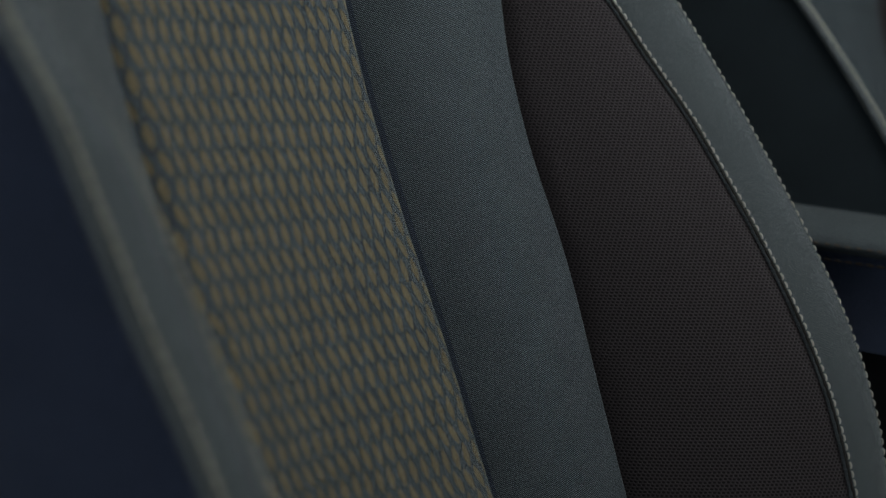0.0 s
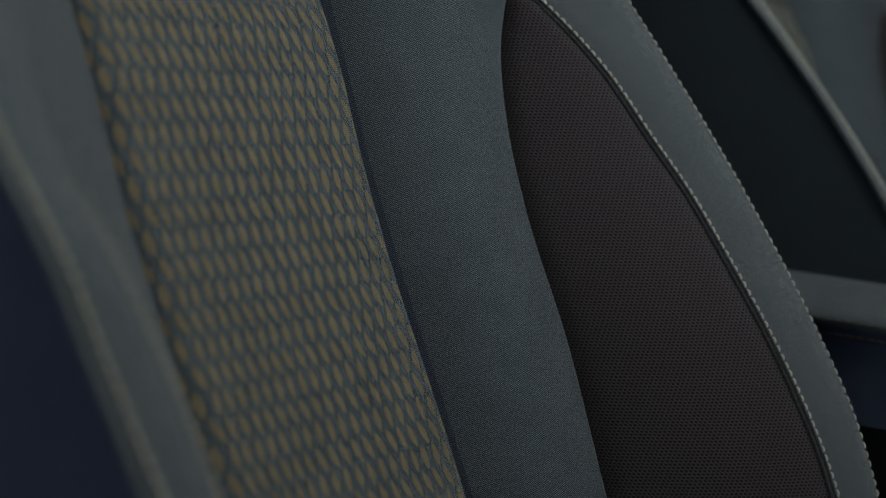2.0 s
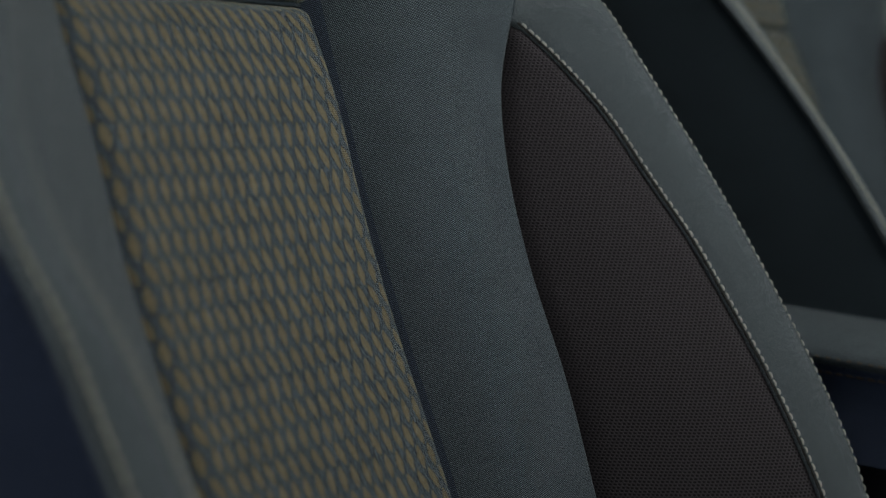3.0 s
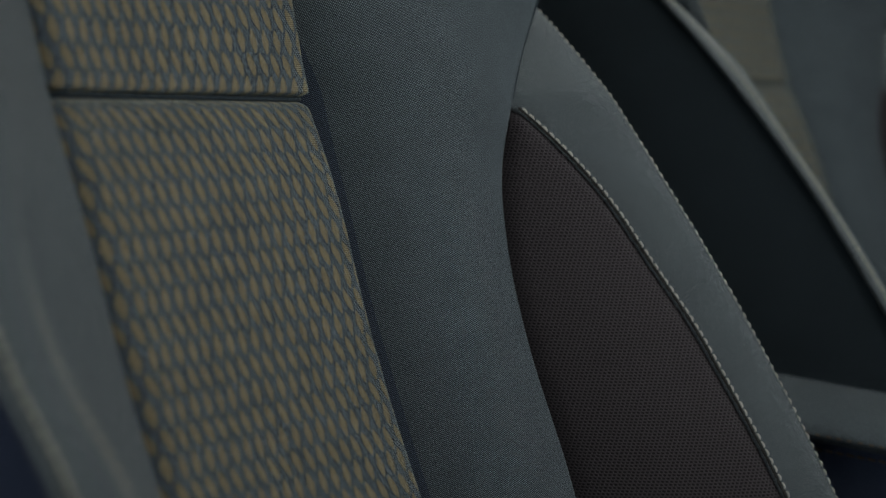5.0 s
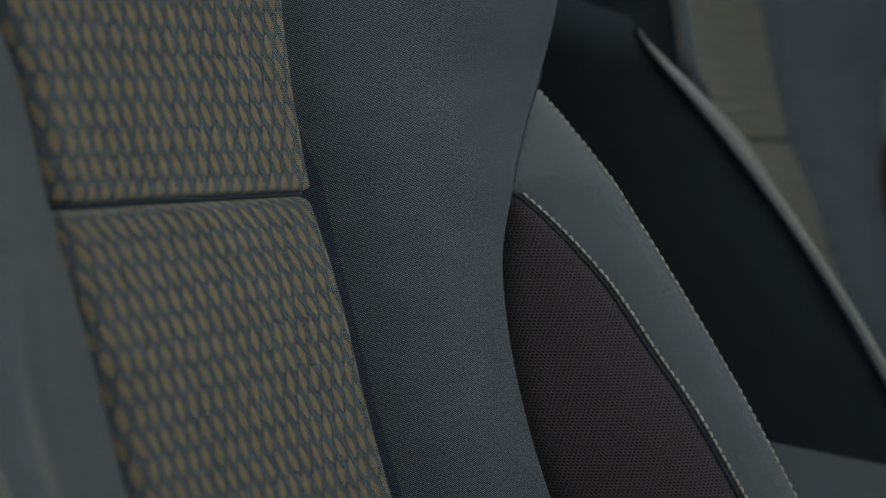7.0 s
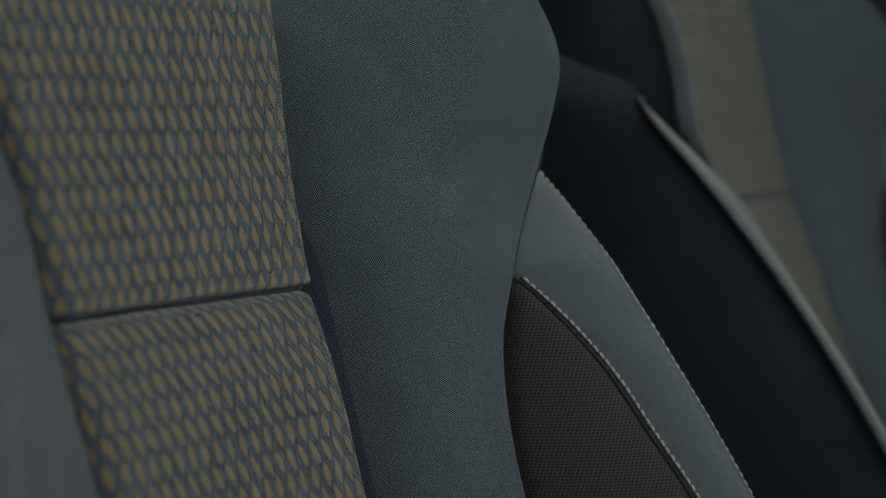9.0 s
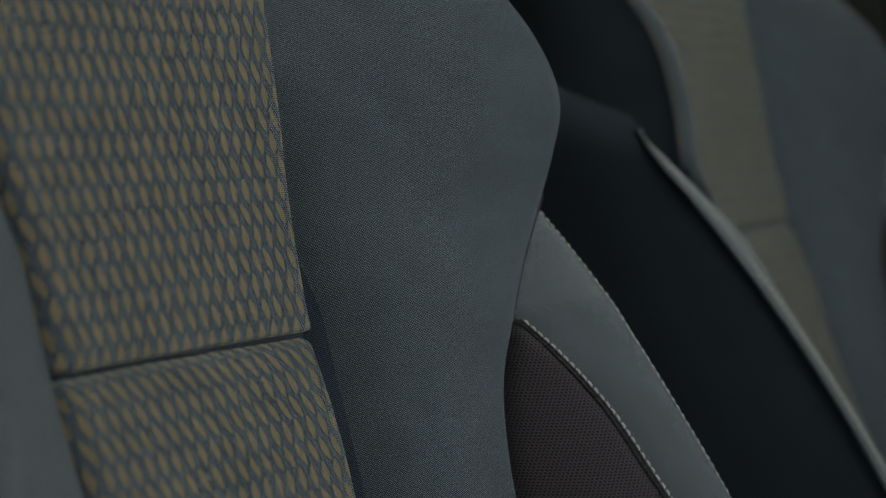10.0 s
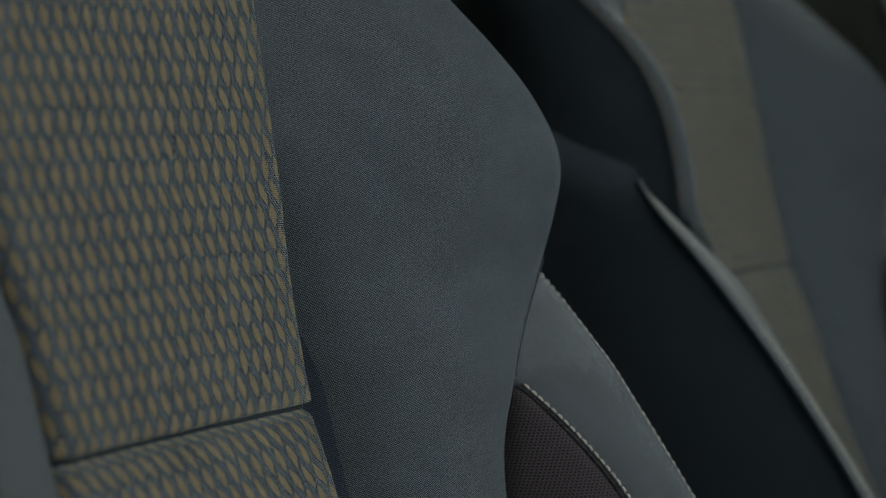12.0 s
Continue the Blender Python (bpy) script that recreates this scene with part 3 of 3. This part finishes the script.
lid = part("lid", sheet(lid_rows()), GREY, arm, "grey padded lid")
part("armrest_side", sheet([[(0.002 + 0.003 * math.sin(i / 10 * math.pi), y, -0.003 - 0.055 * i / 10) for i in range(11)] for y in steps(-0.34, 0.14, 0.01)]), NAVY, arm, "navy cloth side")
part("armrest_core", box((0.006, -0.335, -0.24), (0.139, 0.138, -0.012), 0.004), SHELL, arm, "black plastic console body")
for drop in (-0.002, -0.0105):
    sew([(-0.0012 + (0.0028 if drop < -0.005 else -0.001), y, drop) for y in steps(-0.33, 0.13, 0.01)], lambda i: (-1, 0, 0.3), lid, mesh=BROWN_STITCH)

# ---- cabin ----
part("floor", box((-0.6, -1.2, -0.05), (2.1, 2.2, 0.0)), CARPET)
part("ceiling", box((-0.6, -0.62, 1.25), (2.1, 2.2, 1.29)), BOUNCE_CEILING)
part("wall_rear", box((-0.6, 2.2, -0.05), (2.1, 2.24, 1.29)), TRIM)
# near walls stand out of view; their opening limits the sky's light
part("wall_near", box((-0.64, -1.2, -0.05), (-0.6, 2.2, 0.35)), TRIM)
part("wall_near_front", box((-0.64, -1.2, 0.35), (-0.6, -0.05, 1.18)), TRIM)
part("wall_near_back", box((-0.64, 0.85, 0.35), (-0.6, 2.2, 1.18)), TRIM)
part("wall_near_top", box((-0.64, -1.2, 1.18), (-0.6, 2.2, 1.29)), TRIM)
part("wall_far", box((2.1, -1.2, -0.05), (2.14, 2.24, 1.29)), TRIM)


def leaning(bm, lean=0.30, foot=0.973):
    """The door pillar and its window frame lean back with height."""
    for v in bm.verts:
        v.co.y += lean * (v.co.z - foot)
    return bm


part("pillar", leaning(box((1.99, 0.575, 0.45), (2.099, 0.68, 1.25), 0.012, 3)), PILLAR)
part("window_frame", leaning(box((2.03, 0.49, 0.70), (2.099, 0.572, 1.25), 0.008, 3)), FRAME)
part("wall_front", box((-0.6, -1.24, -0.05), (2.1, -1.2, 1.29)), TRIM)
# added out of view; its height is set to shade the lower seats
part("shade_block", box((0.15, -1.2, 0.3), (2.1, -0.32, EYE + 0.30), 0.05, 3), TRIM)
CABIN = {
    "floor": "black carpet floor under the car seats", "ceiling": "unseen pale ceiling that bounces light into the cabin",
    "pillar": "black plastic door pillar leaning back beside the window", "window_frame": "pale grey window frame beside the dark pillar",
    "shade_block": "unseen dark block that keeps light off the lower seats",
}
for ob in scene.objects:
    if ob.name in CABIN or ob.name.startswith("wall"):
        tagged(ob, CABIN.get(ob.name, "plain dark wall added to close the cabin and bound the light"), "cabin", kind="structure")
